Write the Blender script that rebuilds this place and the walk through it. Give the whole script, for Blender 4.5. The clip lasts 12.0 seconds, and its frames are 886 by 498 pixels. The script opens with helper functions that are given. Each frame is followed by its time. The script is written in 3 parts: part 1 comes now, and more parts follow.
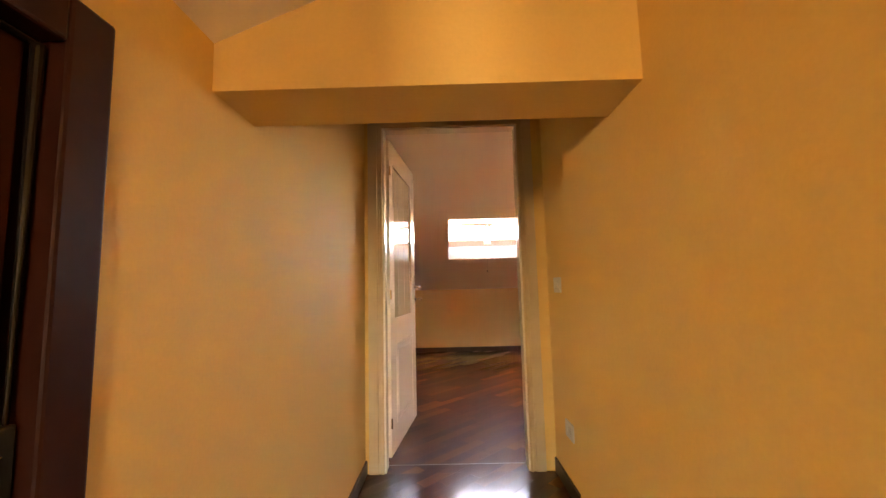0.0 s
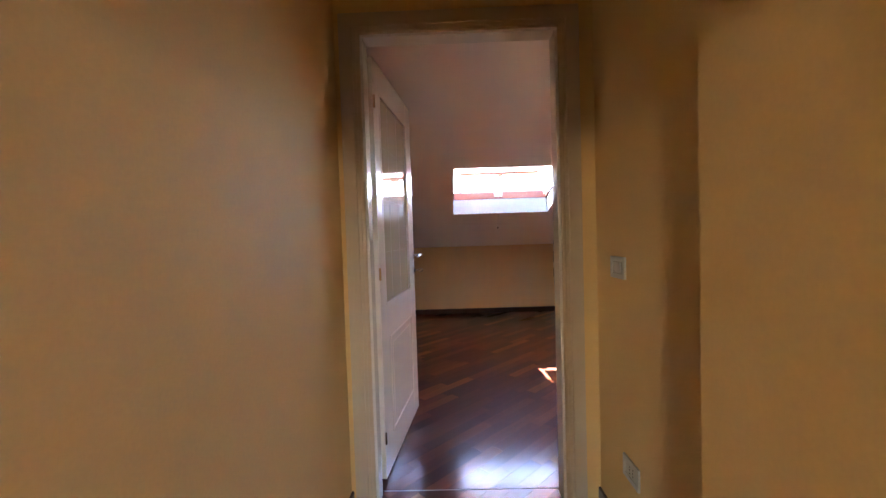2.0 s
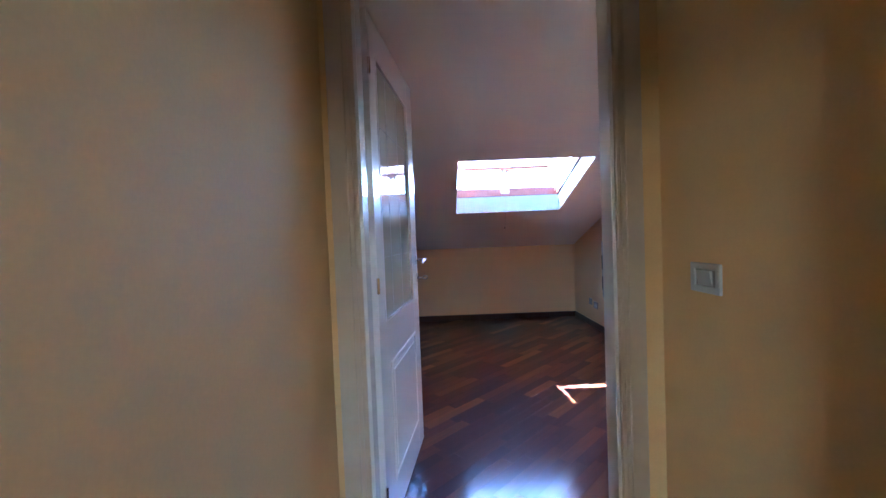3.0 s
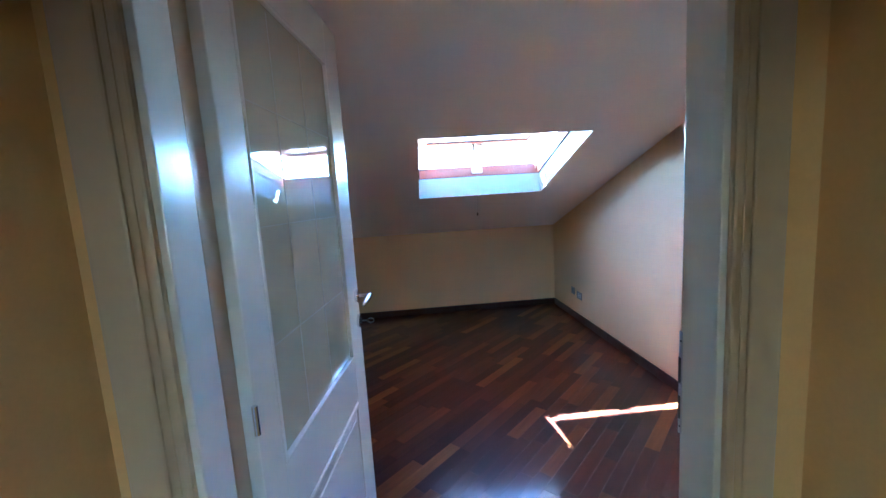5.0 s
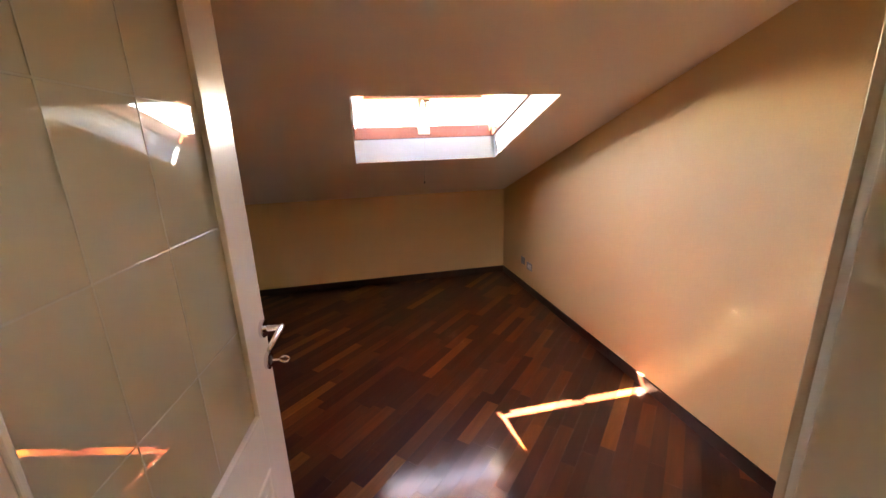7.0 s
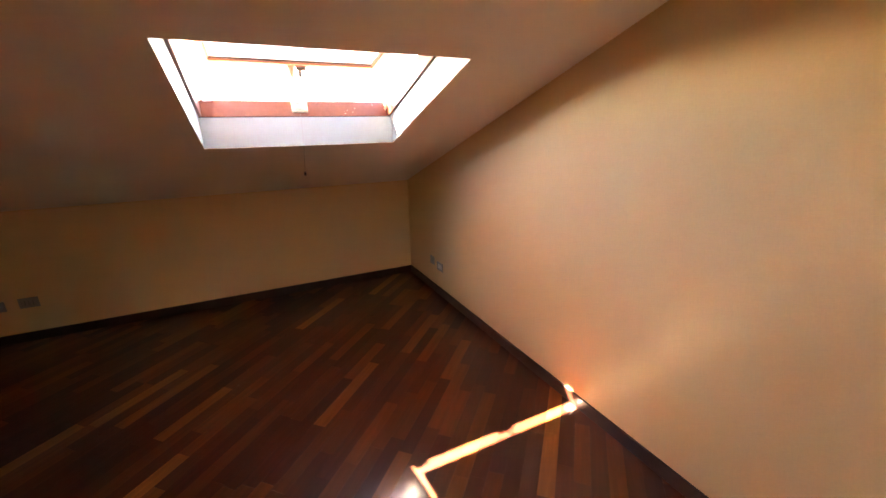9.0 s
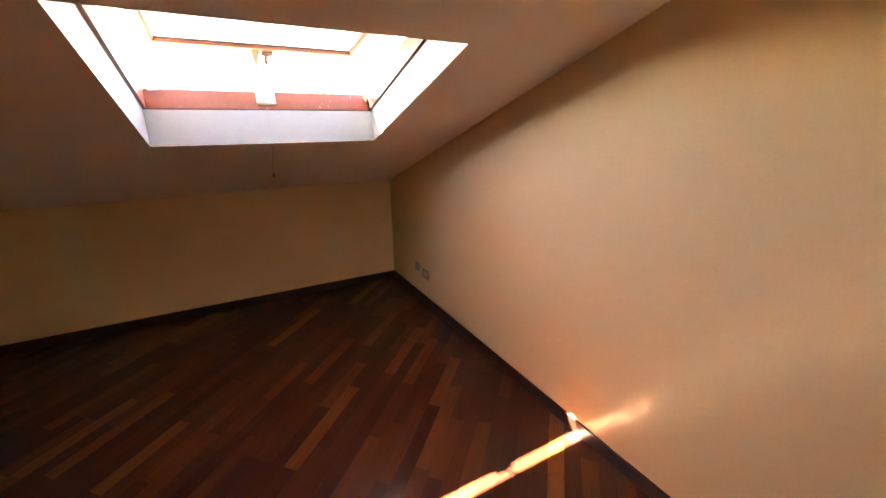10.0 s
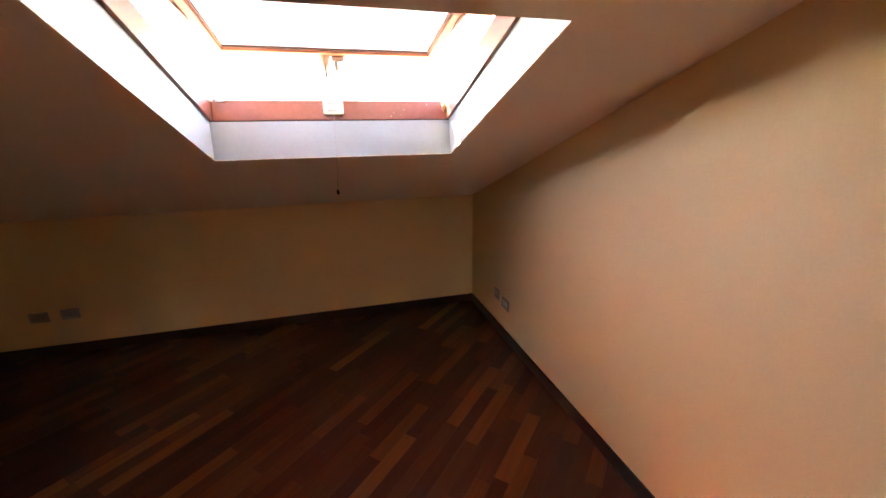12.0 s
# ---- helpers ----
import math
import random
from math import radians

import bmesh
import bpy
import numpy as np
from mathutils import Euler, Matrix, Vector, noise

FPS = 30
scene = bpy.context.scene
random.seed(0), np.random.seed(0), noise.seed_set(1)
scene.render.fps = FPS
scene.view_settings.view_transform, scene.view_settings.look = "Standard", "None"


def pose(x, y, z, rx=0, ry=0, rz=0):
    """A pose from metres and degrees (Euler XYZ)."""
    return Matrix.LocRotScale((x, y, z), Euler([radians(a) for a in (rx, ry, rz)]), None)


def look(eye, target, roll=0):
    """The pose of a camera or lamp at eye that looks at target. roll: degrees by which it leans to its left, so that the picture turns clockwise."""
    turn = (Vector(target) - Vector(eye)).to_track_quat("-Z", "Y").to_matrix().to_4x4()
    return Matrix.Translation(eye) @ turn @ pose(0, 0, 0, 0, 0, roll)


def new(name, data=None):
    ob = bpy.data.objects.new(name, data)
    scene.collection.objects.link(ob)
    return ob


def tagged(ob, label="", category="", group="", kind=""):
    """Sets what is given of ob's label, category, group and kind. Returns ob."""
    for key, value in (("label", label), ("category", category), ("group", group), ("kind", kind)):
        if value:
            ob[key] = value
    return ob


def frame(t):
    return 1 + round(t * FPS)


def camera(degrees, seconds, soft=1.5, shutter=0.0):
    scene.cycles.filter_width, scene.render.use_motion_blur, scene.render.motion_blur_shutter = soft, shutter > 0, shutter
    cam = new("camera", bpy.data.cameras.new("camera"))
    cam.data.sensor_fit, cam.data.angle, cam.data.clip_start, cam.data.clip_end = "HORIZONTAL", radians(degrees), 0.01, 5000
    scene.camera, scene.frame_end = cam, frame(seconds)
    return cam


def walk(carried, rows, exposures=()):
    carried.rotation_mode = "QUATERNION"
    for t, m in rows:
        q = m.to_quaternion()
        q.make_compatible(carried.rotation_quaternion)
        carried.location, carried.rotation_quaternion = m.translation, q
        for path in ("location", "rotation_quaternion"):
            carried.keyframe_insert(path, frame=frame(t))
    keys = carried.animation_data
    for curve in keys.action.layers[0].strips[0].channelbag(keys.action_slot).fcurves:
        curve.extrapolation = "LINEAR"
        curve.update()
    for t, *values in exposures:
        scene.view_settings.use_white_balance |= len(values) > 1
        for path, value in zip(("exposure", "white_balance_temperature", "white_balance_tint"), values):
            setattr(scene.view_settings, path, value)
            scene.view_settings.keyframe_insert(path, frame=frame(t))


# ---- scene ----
cam = camera(97.7, 12.0)
PATH = [
    (0, (-0.036, -0.449, 1.054), (-0.055, 1.540, 1.255), -1.4),
    (0.5, (-0.117, -0.282, 1.056), (-0.156, 1.715, 1.149), -1.6),
    (1, (-0.116, -0.166, 1.08), (-0.152, 1.834, 1.082), -1.4),
    (1.5, (-0.036, 0.035, 1.14), (-0.075, 2.034, 1.102), -1.5),
    (2, (-0.065, 0.215, 1.194), (-0.102, 2.214, 1.127), -1.8),
    (2.5, (-0.125, 0.448, 1.172), (-0.168, 2.447, 1.117), -1.8),
    (3, (-0.147, 0.613, 1.195), (-0.16, 2.612, 1.134), -2.2),
    (3.5, (-0.085, 0.866, 1.206), (-0.102, 2.864, 1.136), -2.5),
    (5.3, (-0.068, 1.399, 1.467), (0.12, 3.363, 1.141), -3.1),
    (5.5, (-0.068, 1.454, 1.487), (0.156, 3.405, 1.108), -2.6),
    (6, (-0.012, 1.562, 1.523), (0.261, 3.487, 1.054), -2.4),
    (6.5, (0.006, 1.617, 1.553), (0.321, 3.527, 1.051), -2.3),
    (7, (-0.011, 1.735, 1.563), (0.385, 3.625, 1.042), -2.1),
    (7.5, (0.002, 1.843, 1.54), (0.516, 3.698, 1.0), -1.8),
    (9.3, (0.256, 2.324, 1.517), (1.12, 4.024, 0.913), -1.1),
    (9.5, (0.281, 2.384, 1.533), (1.161, 4.07, 0.916), -0.9),
    (10, (0.295, 2.501, 1.533), (1.205, 4.174, 0.922), -0.6),
    (10.5, (0.44, 2.61, 1.536), (1.321, 4.296, 0.922), -0.6),
    (11, (0.545, 2.689, 1.539), (1.339, 4.42, 0.927), -0.8),
    (11.5, (0.53, 2.739, 1.548), (1.206, 4.527, 0.959), -1.0),
    (12, (0.515, 2.841, 1.539), (1.01, 4.695, 0.976), -1.1),
]
EXPOSURES = [
    (0.0, 7.65, 8800, 23),
    (1.0, 7.35, 8500, 28),
    (1.5, 7.15, 7900, 29),
    (2.0, 7.1, 5700, 23),
    (2.5, 7.1, 4700, 19),
    (3.5, 7.05, 3900, 10),
    (5.5, 7.05, 3880, -1),
    (6.5, 7.0, 6700, 18),
    (7.5, 6.95, 7800, 23),
    (9.5, 6.75, 7800, 23),
    (12.0, 6.5, 7600, 24),
]
walk(cam, [(t, look(eye, target, roll)) for t, eye, target, roll in PATH], EXPOSURES)

# ---- world and light ----
SUN_WAY = Vector((0.40, -0.753, -1.0)).normalized()
world = bpy.data.worlds.new("sky")
scene.world = world
world.use_nodes = True
wn = world.node_tree
sky = wn.nodes.new("ShaderNodeTexSky")
sky.sky_type, sky.sun_disc = "NISHITA", False
sky.dust_density, sky.ozone_density = 0.7, 0.6
sky.sun_elevation = math.asin(-SUN_WAY.z)
sky.sun_rotation = math.atan2(-SUN_WAY.x, -SUN_WAY.y)
wn.nodes["Background"].inputs[1].default_value = 0.08
wn.links.new(sky.outputs[0], wn.nodes["Background"].inputs[0])
scene.cycles.blur_glossy = 0.0
sun = new("sun", bpy.data.lights.new("sun", "SUN"))
sun.data.energy, sun.data.angle, sun.data.color = 5.0, radians(0.5), (1.0, 0.85, 0.62)
sun.matrix_world = look((0, 8, 10), Vector((0, 8, 10)) + SUN_WAY)
# warm fill added at the landing's unseen windows, each side of the passage's line
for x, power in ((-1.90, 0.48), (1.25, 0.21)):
    fill = new("window_daylight", bpy.data.lights.new("window_daylight", "AREA"))
    fill.data.shape, fill.data.size, fill.data.size_y = "RECTANGLE", 0.55, 0.9
    fill.data.energy, fill.data.color = power, (1.0, 0.83, 0.35)
    fill.matrix_world = look((x, -5.06, 1.1), (x * 0.4, 0.0, 1.05))


# ---- materials ----
def material(name, color, rough=0.5, metal=0.0, vary=0.06, grain=30.0, bump=0.05, blotch=1.5, coat=0.0):
    """Paint-like surface with a fine grain and wide, faint blotches."""
    m = bpy.data.materials.new(name)
    m.use_nodes = True
    n, l = m.node_tree.nodes, m.node_tree.links
    b = n["Principled BSDF"]
    b.inputs["Roughness"].default_value, b.inputs["Metallic"].default_value = rough, metal
    b.inputs["Coat Weight"].default_value = coat
    b.inputs["Coat Roughness"].default_value = 0.08
    co = n.new("ShaderNodeTexCoord")
    fine, wide = n.new("ShaderNodeTexNoise"), n.new("ShaderNodeTexNoise")
    fine.inputs["Scale"].default_value, fine.inputs["Detail"].default_value = grain, 6
    wide.inputs["Scale"].default_value, wide.inputs["Detail"].default_value = blotch, 3
    l.new(co.outputs["Object"], fine.inputs[0]), l.new(co.outputs["Object"], wide.inputs[0])
    add = n.new("ShaderNodeMath")
    add.operation = "ADD"
    l.new(fine.outputs[0], add.inputs[0]), l.new(wide.outputs[0], add.inputs[1])
    ramp = n.new("ShaderNodeMapRange")
    ramp.inputs[1].default_value, ramp.inputs[2].default_value = 0.6, 1.4
    ramp.inputs[3].default_value, ramp.inputs[4].default_value = 1 - vary, 1 + vary
    l.new(add.outputs[0], ramp.inputs[0])
    mul = n.new("ShaderNodeMix")
    mul.data_type, mul.blend_type = "RGBA", "MULTIPLY"
    mul.inputs[0].default_value = 1
    mul.inputs[6].default_value = (*color, 1)
    l.new(ramp.outputs[0], mul.inputs[7])
    l.new(mul.outputs[2], b.inputs["Base Color"])
    rr = n.new("ShaderNodeMapRange")
    rr.inputs[3].default_value, rr.inputs[4].default_value = max(0.02, rough - 0.06), min(1, rough + 0.06)
    l.new(wide.outputs[0], rr.inputs[0]), l.new(rr.outputs[0], b.inputs["Roughness"])
    if bump:
        bp = n.new("ShaderNodeBump")
        bp.inputs["Strength"].default_value, bp.inputs["Distance"].default_value = bump, 0.004
        l.new(fine.outputs[0], bp.inputs["Height"]), l.new(bp.outputs[0], b.inputs["Normal"])
    return m


HALL_PAINT = material("hall_paint", (0.72, 0.47, 0.175), 0.75, grain=120, vary=0.04, bump=0.12)
ROOM_PAINT = material("room_paint", (0.76, 0.535, 0.285), 0.7, grain=120, vary=0.04, bump=0.12)
CEIL_PAINT = material("ceiling_paint", (0.87, 0.785, 0.73), 0.85, grain=140, vary=0.03, bump=0.1)
CASING_PAINT = material("casing_paint", (0.56, 0.44, 0.29), 0.35, grain=60, vary=0.03, bump=0.02)
WHITE_LACQUER = material("white_lacquer", (0.80, 0.77, 0.71), 0.2, grain=60, vary=0.02, bump=0.02)
DARK_WOOD = material("dark_wood", (0.036, 0.010, 0.006), 0.4, grain=40, vary=0.25)
BROWN_DOOR = material("brown_door", (0.030, 0.007, 0.0045), 0.5, grain=40, vary=0.2)
SKY_WOOD = material("window_wood", (0.21, 0.068, 0.040), 0.4, grain=50, vary=0.15)
SASH_WOOD = material("sash_wood", (0.20, 0.085, 0.052), 0.45, grain=50, vary=0.15)
GUIDE = material("guide_alu", (0.09, 0.085, 0.08), 0.55, 0.6, grain=80, vary=0.05)
LATCH = material("latch_plastic", (0.16, 0.14, 0.10), 0.5, vary=0.03, bump=0)
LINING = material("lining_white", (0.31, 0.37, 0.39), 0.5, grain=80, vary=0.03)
METAL = material("alu", (0.42, 0.42, 0.43), 0.38, 1.0, grain=80, vary=0.05)
CHROME = material("chrome", (0.75, 0.75, 0.77), 0.12, 1.0, vary=0.02, bump=0)
PLASTIC = material("plastic_grey", (0.55, 0.54, 0.52), 0.4, vary=0.02, bump=0)


def plank_material():
    m = bpy.data.materials.new("parquet")
    m.use_nodes = True
    n, l = m.node_tree.nodes, m.node_tree.links
    b = n["Principled BSDF"]
    co, info, geo = n.new("ShaderNodeTexCoord"), n.new("ShaderNodeObjectInfo"), n.new("ShaderNodeNewGeometry")
    add, fract = n.new("ShaderNodeMath"), n.new("ShaderNodeMath")
    add.operation, fract.operation = "ADD", "FRACT"
    l.new(info.outputs["Random"], add.inputs[0]), l.new(geo.outputs["Random Per Island"], add.inputs[1])
    l.new(add.outputs[0], fract.inputs[0])
    # long grain, shifted from strip to strip
    shift, place = n.new("ShaderNodeVectorMath"), n.new("ShaderNodeCombineXYZ")
    big = n.new("ShaderNodeMath")
    big.operation = "MULTIPLY"
    big.inputs[1].default_value = 37.0
    l.new(fract.outputs[0], big.inputs[0])
    for k in range(3):
        l.new(big.outputs[0], place.inputs[k])
    l.new(co.outputs["Object"], shift.inputs[0]), l.new(place.outputs[0], shift.inputs[1])
    stretch = n.new("ShaderNodeMapping")
    stretch.inputs["Scale"].default_value = (2.0, 26.0, 9.0)
    l.new(shift.outputs[0], stretch.inputs[0])
    grain = n.new("ShaderNodeTexNoise")
    grain.inputs["Scale"].default_value, grain.inputs["Detail"].default_value, grain.inputs["Roughness"].default_value = 1.6, 8, 0.65
    l.new(stretch.outputs[0], grain.inputs[0])
    ramp = n.new("ShaderNodeValToRGB")
    e = ramp.color_ramp.elements
    e[0].position, e[0].color = 0.0, (0.034, 0.0064, 0.0031, 1)
    e[1].position, e[1].color = 1.0, (0.165, 0.0540, 0.0118, 1)
    for p, c in ((0.3, (0.048, 0.0100, 0.0042, 1)), (0.68, (0.068, 0.0163, 0.0056, 1)), (0.9, (0.098, 0.0275, 0.0074, 1))):
        x = e.new(p)
        x.color = c
    l.new(fract.outputs[0], ramp.inputs[0])
    dark = n.new("ShaderNodeMapRange")
    dark.inputs[1].default_value, dark.inputs[2].default_value = 0.3, 0.7
    dark.inputs[3].default_value, dark.inputs[4].default_value = 0.78, 1.2
    l.new(grain.outputs[0], dark.inputs[0])
    mul = n.new("ShaderNodeMix")
    mul.data_type, mul.blend_type = "RGBA", "MULTIPLY"
    mul.inputs[0].default_value = 1
    l.new(ramp.outputs[0], mul.inputs[6]), l.new(dark.outputs[0], mul.inputs[7])
    l.new(mul.outputs[2], b.inputs["Base Color"])
    # varnish, slightly smeared
    b.inputs["Roughness"].default_value, b.inputs["Specular IOR Level"].default_value = 0.5, 0.1
    b.inputs["Coat Weight"].default_value, b.inputs["Coat IOR"].default_value = 0.7, 1.5
    smear = n.new("ShaderNodeTexNoise")
    smear.inputs["Scale"].default_value, smear.inputs["Detail"].default_value = 3.0, 4
    l.new(geo.outputs["Position"], smear.inputs[0])
    rr = n.new("ShaderNodeMapRange")
    rr.inputs[1].default_value, rr.inputs[2].default_value = 0.3, 0.7
    rr.inputs[3].default_value, rr.inputs[4].default_value = 0.13, 0.155
    l.new(smear.outputs[0], rr.inputs[0]), l.new(rr.outputs[0], b.inputs["Coat Roughness"])
    bp = n.new("ShaderNodeBump")
    bp.inputs["Strength"].default_value, bp.inputs["Distance"].default_value = 0.06, 0.002
    l.new(grain.outputs[0], bp.inputs["Height"]), l.new(bp.outputs[0], b.inputs["Normal"])
    return m


def satin_glass():
    m = bpy.data.materials.new("satin_glass")
    m.use_nodes = True
    n, l = m.node_tree.nodes, m.node_tree.links
    b = n["Principled BSDF"]
    b.inputs["Base Color"].default_value = (0.62, 0.57, 0.42, 1)
    b.inputs["Coat Weight"].default_value, b.inputs["Coat Roughness"].default_value = 1.0, 0.01
    b.inputs["Roughness"].default_value, b.inputs["IOR"].default_value = 0.03, 1.6
    no, rr = n.new("ShaderNodeTexNoise"), n.new("ShaderNodeMapRange")
    no.inputs["Scale"].default_value = 6
    rr.inputs[3].default_value, rr.inputs[4].default_value = 0.005, 0.02
    l.new(no.outputs[0], rr.inputs[0]), l.new(rr.outputs[0], b.inputs["Roughness"])
    tr, mix = n.new("ShaderNodeBsdfTranslucent"), n.new("ShaderNodeMixShader")
    tr.inputs[0].default_value = (0.46, 0.48, 0.38, 1)
    mix.inputs[0].default_value = 0.18
    l.new(b.outputs[0], mix.inputs[1]), l.new(tr.outputs[0], mix.inputs[2])
    l.new(mix.outputs[0], n["Material Output"].inputs[0])
    return m


def blind_cloth():
    m = bpy.data.materials.new("blind_cloth")
    m.use_nodes = True
    n, l = m.node_tree.nodes, m.node_tree.links
    b = n["Principled BSDF"]
    b.inputs["Roughness"].default_value = 0.9
    no, ra = n.new("ShaderNodeTexNoise"), n.new("ShaderNodeValToRGB")
    no.inputs["Scale"].default_value, no.inputs["Detail"].default_value = 5, 5
    ra.color_ramp.elements[0].color, ra.color_ramp.elements[1].color = (0.36, 0.35, 0.34, 1), (0.44, 0.43, 0.42, 1)
    l.new(no.outputs[0], ra.inputs[0]), l.new(ra.outputs[0], b.inputs["Base Color"])
    tr, mix = n.new("ShaderNodeBsdfTranslucent"), n.new("ShaderNodeMixShader")
    tr.inputs[0].default_value = (0.66, 0.74, 0.88, 1)
    mix.inputs[0].default_value = 0.24
    l.new(b.outputs[0], mix.inputs[1]), l.new(tr.outputs[0], mix.inputs[2])
    l.new(mix.outputs[0], n["Material Output"].inputs[0])
    return m


def clear_glass():
    m = bpy.data.materials.new("window_glass")
    m.use_nodes = True
    b = m.node_tree.nodes["Principled BSDF"]
    b.inputs["Roughness"].default_value, b.inputs["Transmission Weight"].default_value = 0.0, 1.0
    b.inputs["IOR"].default_value = 1.45
    return m


PARQUET, SATIN, BLIND, GLASS = plank_material(), satin_glass(), blind_cloth(), clear_glass()
CREAM = material("cream_plastic", (0.56, 0.49, 0.35), 0.45, vary=0.03, bump=0)
SOCKET = material("socket_grey", (0.30, 0.28, 0.26), 0.45, vary=0.03, bump=0)
RUBBER = material("seal_rubber", (0.006, 0.004, 0.004), 0.25, vary=0.1, bump=0)
BROWN_DOOR.node_tree.nodes["Principled BSDF"].inputs["Specular IOR Level"].default_value = 0.15
RUBBER.node_tree.nodes["Principled BSDF"].inputs["Specular IOR Level"].default_value = 0.2
BLACK = material("black_rubber", (0.010, 0.009, 0.009), 0.5, vary=0.1, bump=0)
FILM = material("clear_film", (0.75, 0.74, 0.72), 0.25, vary=0.1, bump=0.1)
GLASS_CUT = material("cut_glass", (0.56, 0.55, 0.45), 0.1, vary=0.02, bump=0)


# ---- mesh helpers ----
def link(name, bm, mat, parent=None, label=""):
    me = bpy.data.meshes.new(name)
    bmesh.ops.recalc_face_normals(bm, faces=bm.faces)
    bm.to_mesh(me)
    bm.free()
    me.materials.append(mat)
    ob = new(name, me)
    if parent:
        ob.parent = parent
    if label:
        ob["label"] = label
    return ob


def part(name, bm, mat, parent, label=""):
    return link(name, bm, mat, parent, label)


def box(x0, x1, y0, y1, z0, z1, bevel=0.0, bm=None, segments=2):
    b = bmesh.new()
    bmesh.ops.create_cube(b, size=1)
    for v in b.verts:
        v.co = Vector(((x0 + x1) / 2 + v.co.x * (x1 - x0), (y0 + y1) / 2 + v.co.y * (y1 - y0), (z0 + z1) / 2 + v.co.z * (z1 - z0)))
    if bevel:
        bmesh.ops.bevel(b, geom=b.edges[:], offset=bevel, segments=segments, affect="EDGES", profile=0.5)
    if bm is None:
        return b
    merge(bm, b)
    return bm


def merge(bm, other, m=None):
    """Adds other's geometry to bm, moved by m."""
    if m is not None:
        bmesh.ops.transform(other, matrix=m, verts=other.verts)
    me = bpy.data.meshes.new("tmp")
    other.to_mesh(me)
    other.free()
    bm.from_mesh(me)
    bpy.data.meshes.remove(me)
    return bm


def prism(outline, depth_axis, d0, d1):
    """A closed outline of (a, b) pairs in the plane across depth_axis, drawn out from d0 to d1."""
    b = bmesh.new()

    def co(a, c, d):
        return {"x": (d, a, c), "y": (a, d, c), "z": (a, c, d)}[depth_axis]
    lo = [b.verts.new(co(a, c, d0)) for a, c in outline]
    hi = [b.verts.new(co(a, c, d1)) for a, c in outline]
    b.faces.new(lo), b.faces.new(hi)
    for i in range(len(outline)):
        k = (i + 1) % len(outline)
        b.faces.new((lo[i], lo[k], hi[k], hi[i]))
    return b


def tube(points, radius, segments=10):
    """A round rod along points."""
    b = bmesh.new()
    rings = []
    for i, p in enumerate(points):
        p = Vector(p)
        way = (Vector(points[min(i + 1, len(points) - 1)]) - Vector(points[max(i - 1, 0)])).normalized()
        q = way.to_track_quat("Z", "Y").to_matrix()
        rings.append([b.verts.new(p + q @ Vector((radius * math.cos(a), radius * math.sin(a), 0))) for a in (2 * math.pi * k / segments for k in range(segments))])
    for r0, r1 in zip(rings, rings[1:]):
        for k in range(segments):
            b.faces.new((r0[k], r0[(k + 1) % segments], r1[(k + 1) % segments], r1[k]))
    b.faces.new(rings[0]), b.faces.new(rings[-1])
    return b


def thing(name, label, category, at=(0, 0, 0), group=""):
    ob = new(name)
    ob.location = at
    ob.empty_display_size = 0.1
    return tagged(ob, label, category, group)


def struct(name, bm, mat, label="", category=""):
    return tagged(link(name, bm, mat), label, category or name.split("_")[0], kind="structure")


# ---- plan ----
XL, XR, YD, YF = -2.40, 1.675, 1.998, 6.12          # room
HL, HR, HN, YH, HB = -0.535, 0.394, 0.565, 1.89, -1.0   # hall: left, near right, niche right, door wall, back
LX0, LX1, LY0 = -2.6, 1.85, -5.0          # unseen landing added behind the passage
JOG = 0.935
SLOPE = 0.3325


def roof(y):
    return 1.446 - SLOPE * (y - 4.858)


TOP = 2.56
# unseen ground, added to stop sky light coming up from below the horizon
GROUND = material("ground_earth", (0.07, 0.065, 0.05), 0.95, grain=3, vary=0.3, blotch=0.1)
struct("ground", box(-600, 600, -600, 600, -6.6, -6.5), GROUND, "unseen dull ground added far below the attic to block light from beneath", "ground")
floor = struct("floor", box(XL - 0.2, XR + 0.4, LY0 - 0.2, YF + 0.25, -0.2, -0.014), DARK_WOOD, "concrete subfloor under dark parquet strips", "floor")
struct("wall_north", prism([(YF, -0.05), (YF + 0.25, -0.05), (YF + 0.25, roof(YF + 0.25)), (YF, roof(YF))], "x", XL - 0.2, XR + 0.2), ROOM_PAINT, "low cream knee wall under the sloping ceiling", "wall")
struct("wall_east", prism([(YD, -0.05), (YF, -0.05), (YF, roof(YF) + 0.1), (YD, roof(YD) + 0.1)], "x", XR, XR + 0.2), ROOM_PAINT, "cream painted side wall cut off by the sloping ceiling", "wall")
struct("wall_west", prism([(YD, -0.05), (YF, -0.05), (YF, roof(YF) + 0.1), (YD, roof(YD) + 0.1)], "x", XL - 0.2, XL), ROOM_PAINT, "cream painted side wall of the attic room", "wall")
# wall with the doorway, cream to the room and yellow to the hall
OX0, OX1, OZ = -0.46, 0.45, 2.09
def pierced(a0, a1, o0, o1, oz):
    """Outline of a wall with a door opening."""
    return [(a0, -0.05), (o0, -0.05), (o0, oz), (o1, oz), (o1, -0.05), (a1, -0.05), (a1, TOP), (a0, TOP)]


MID = (YH + YD) / 2
struct("wall_doorway_room", prism(pierced(XL - 0.2, XR + 0.2, OX0, OX1, OZ), "y", MID, YD), ROOM_PAINT, "cream side of the partition wall with the doorway", "wall")
struct("wall_doorway_hall", prism(pierced(HL - 0.2, HN + 0.2, OX0, OX1, OZ), "y", YH, MID), HALL_PAINT, "yellow side of the partition wall with the doorway", "wall")
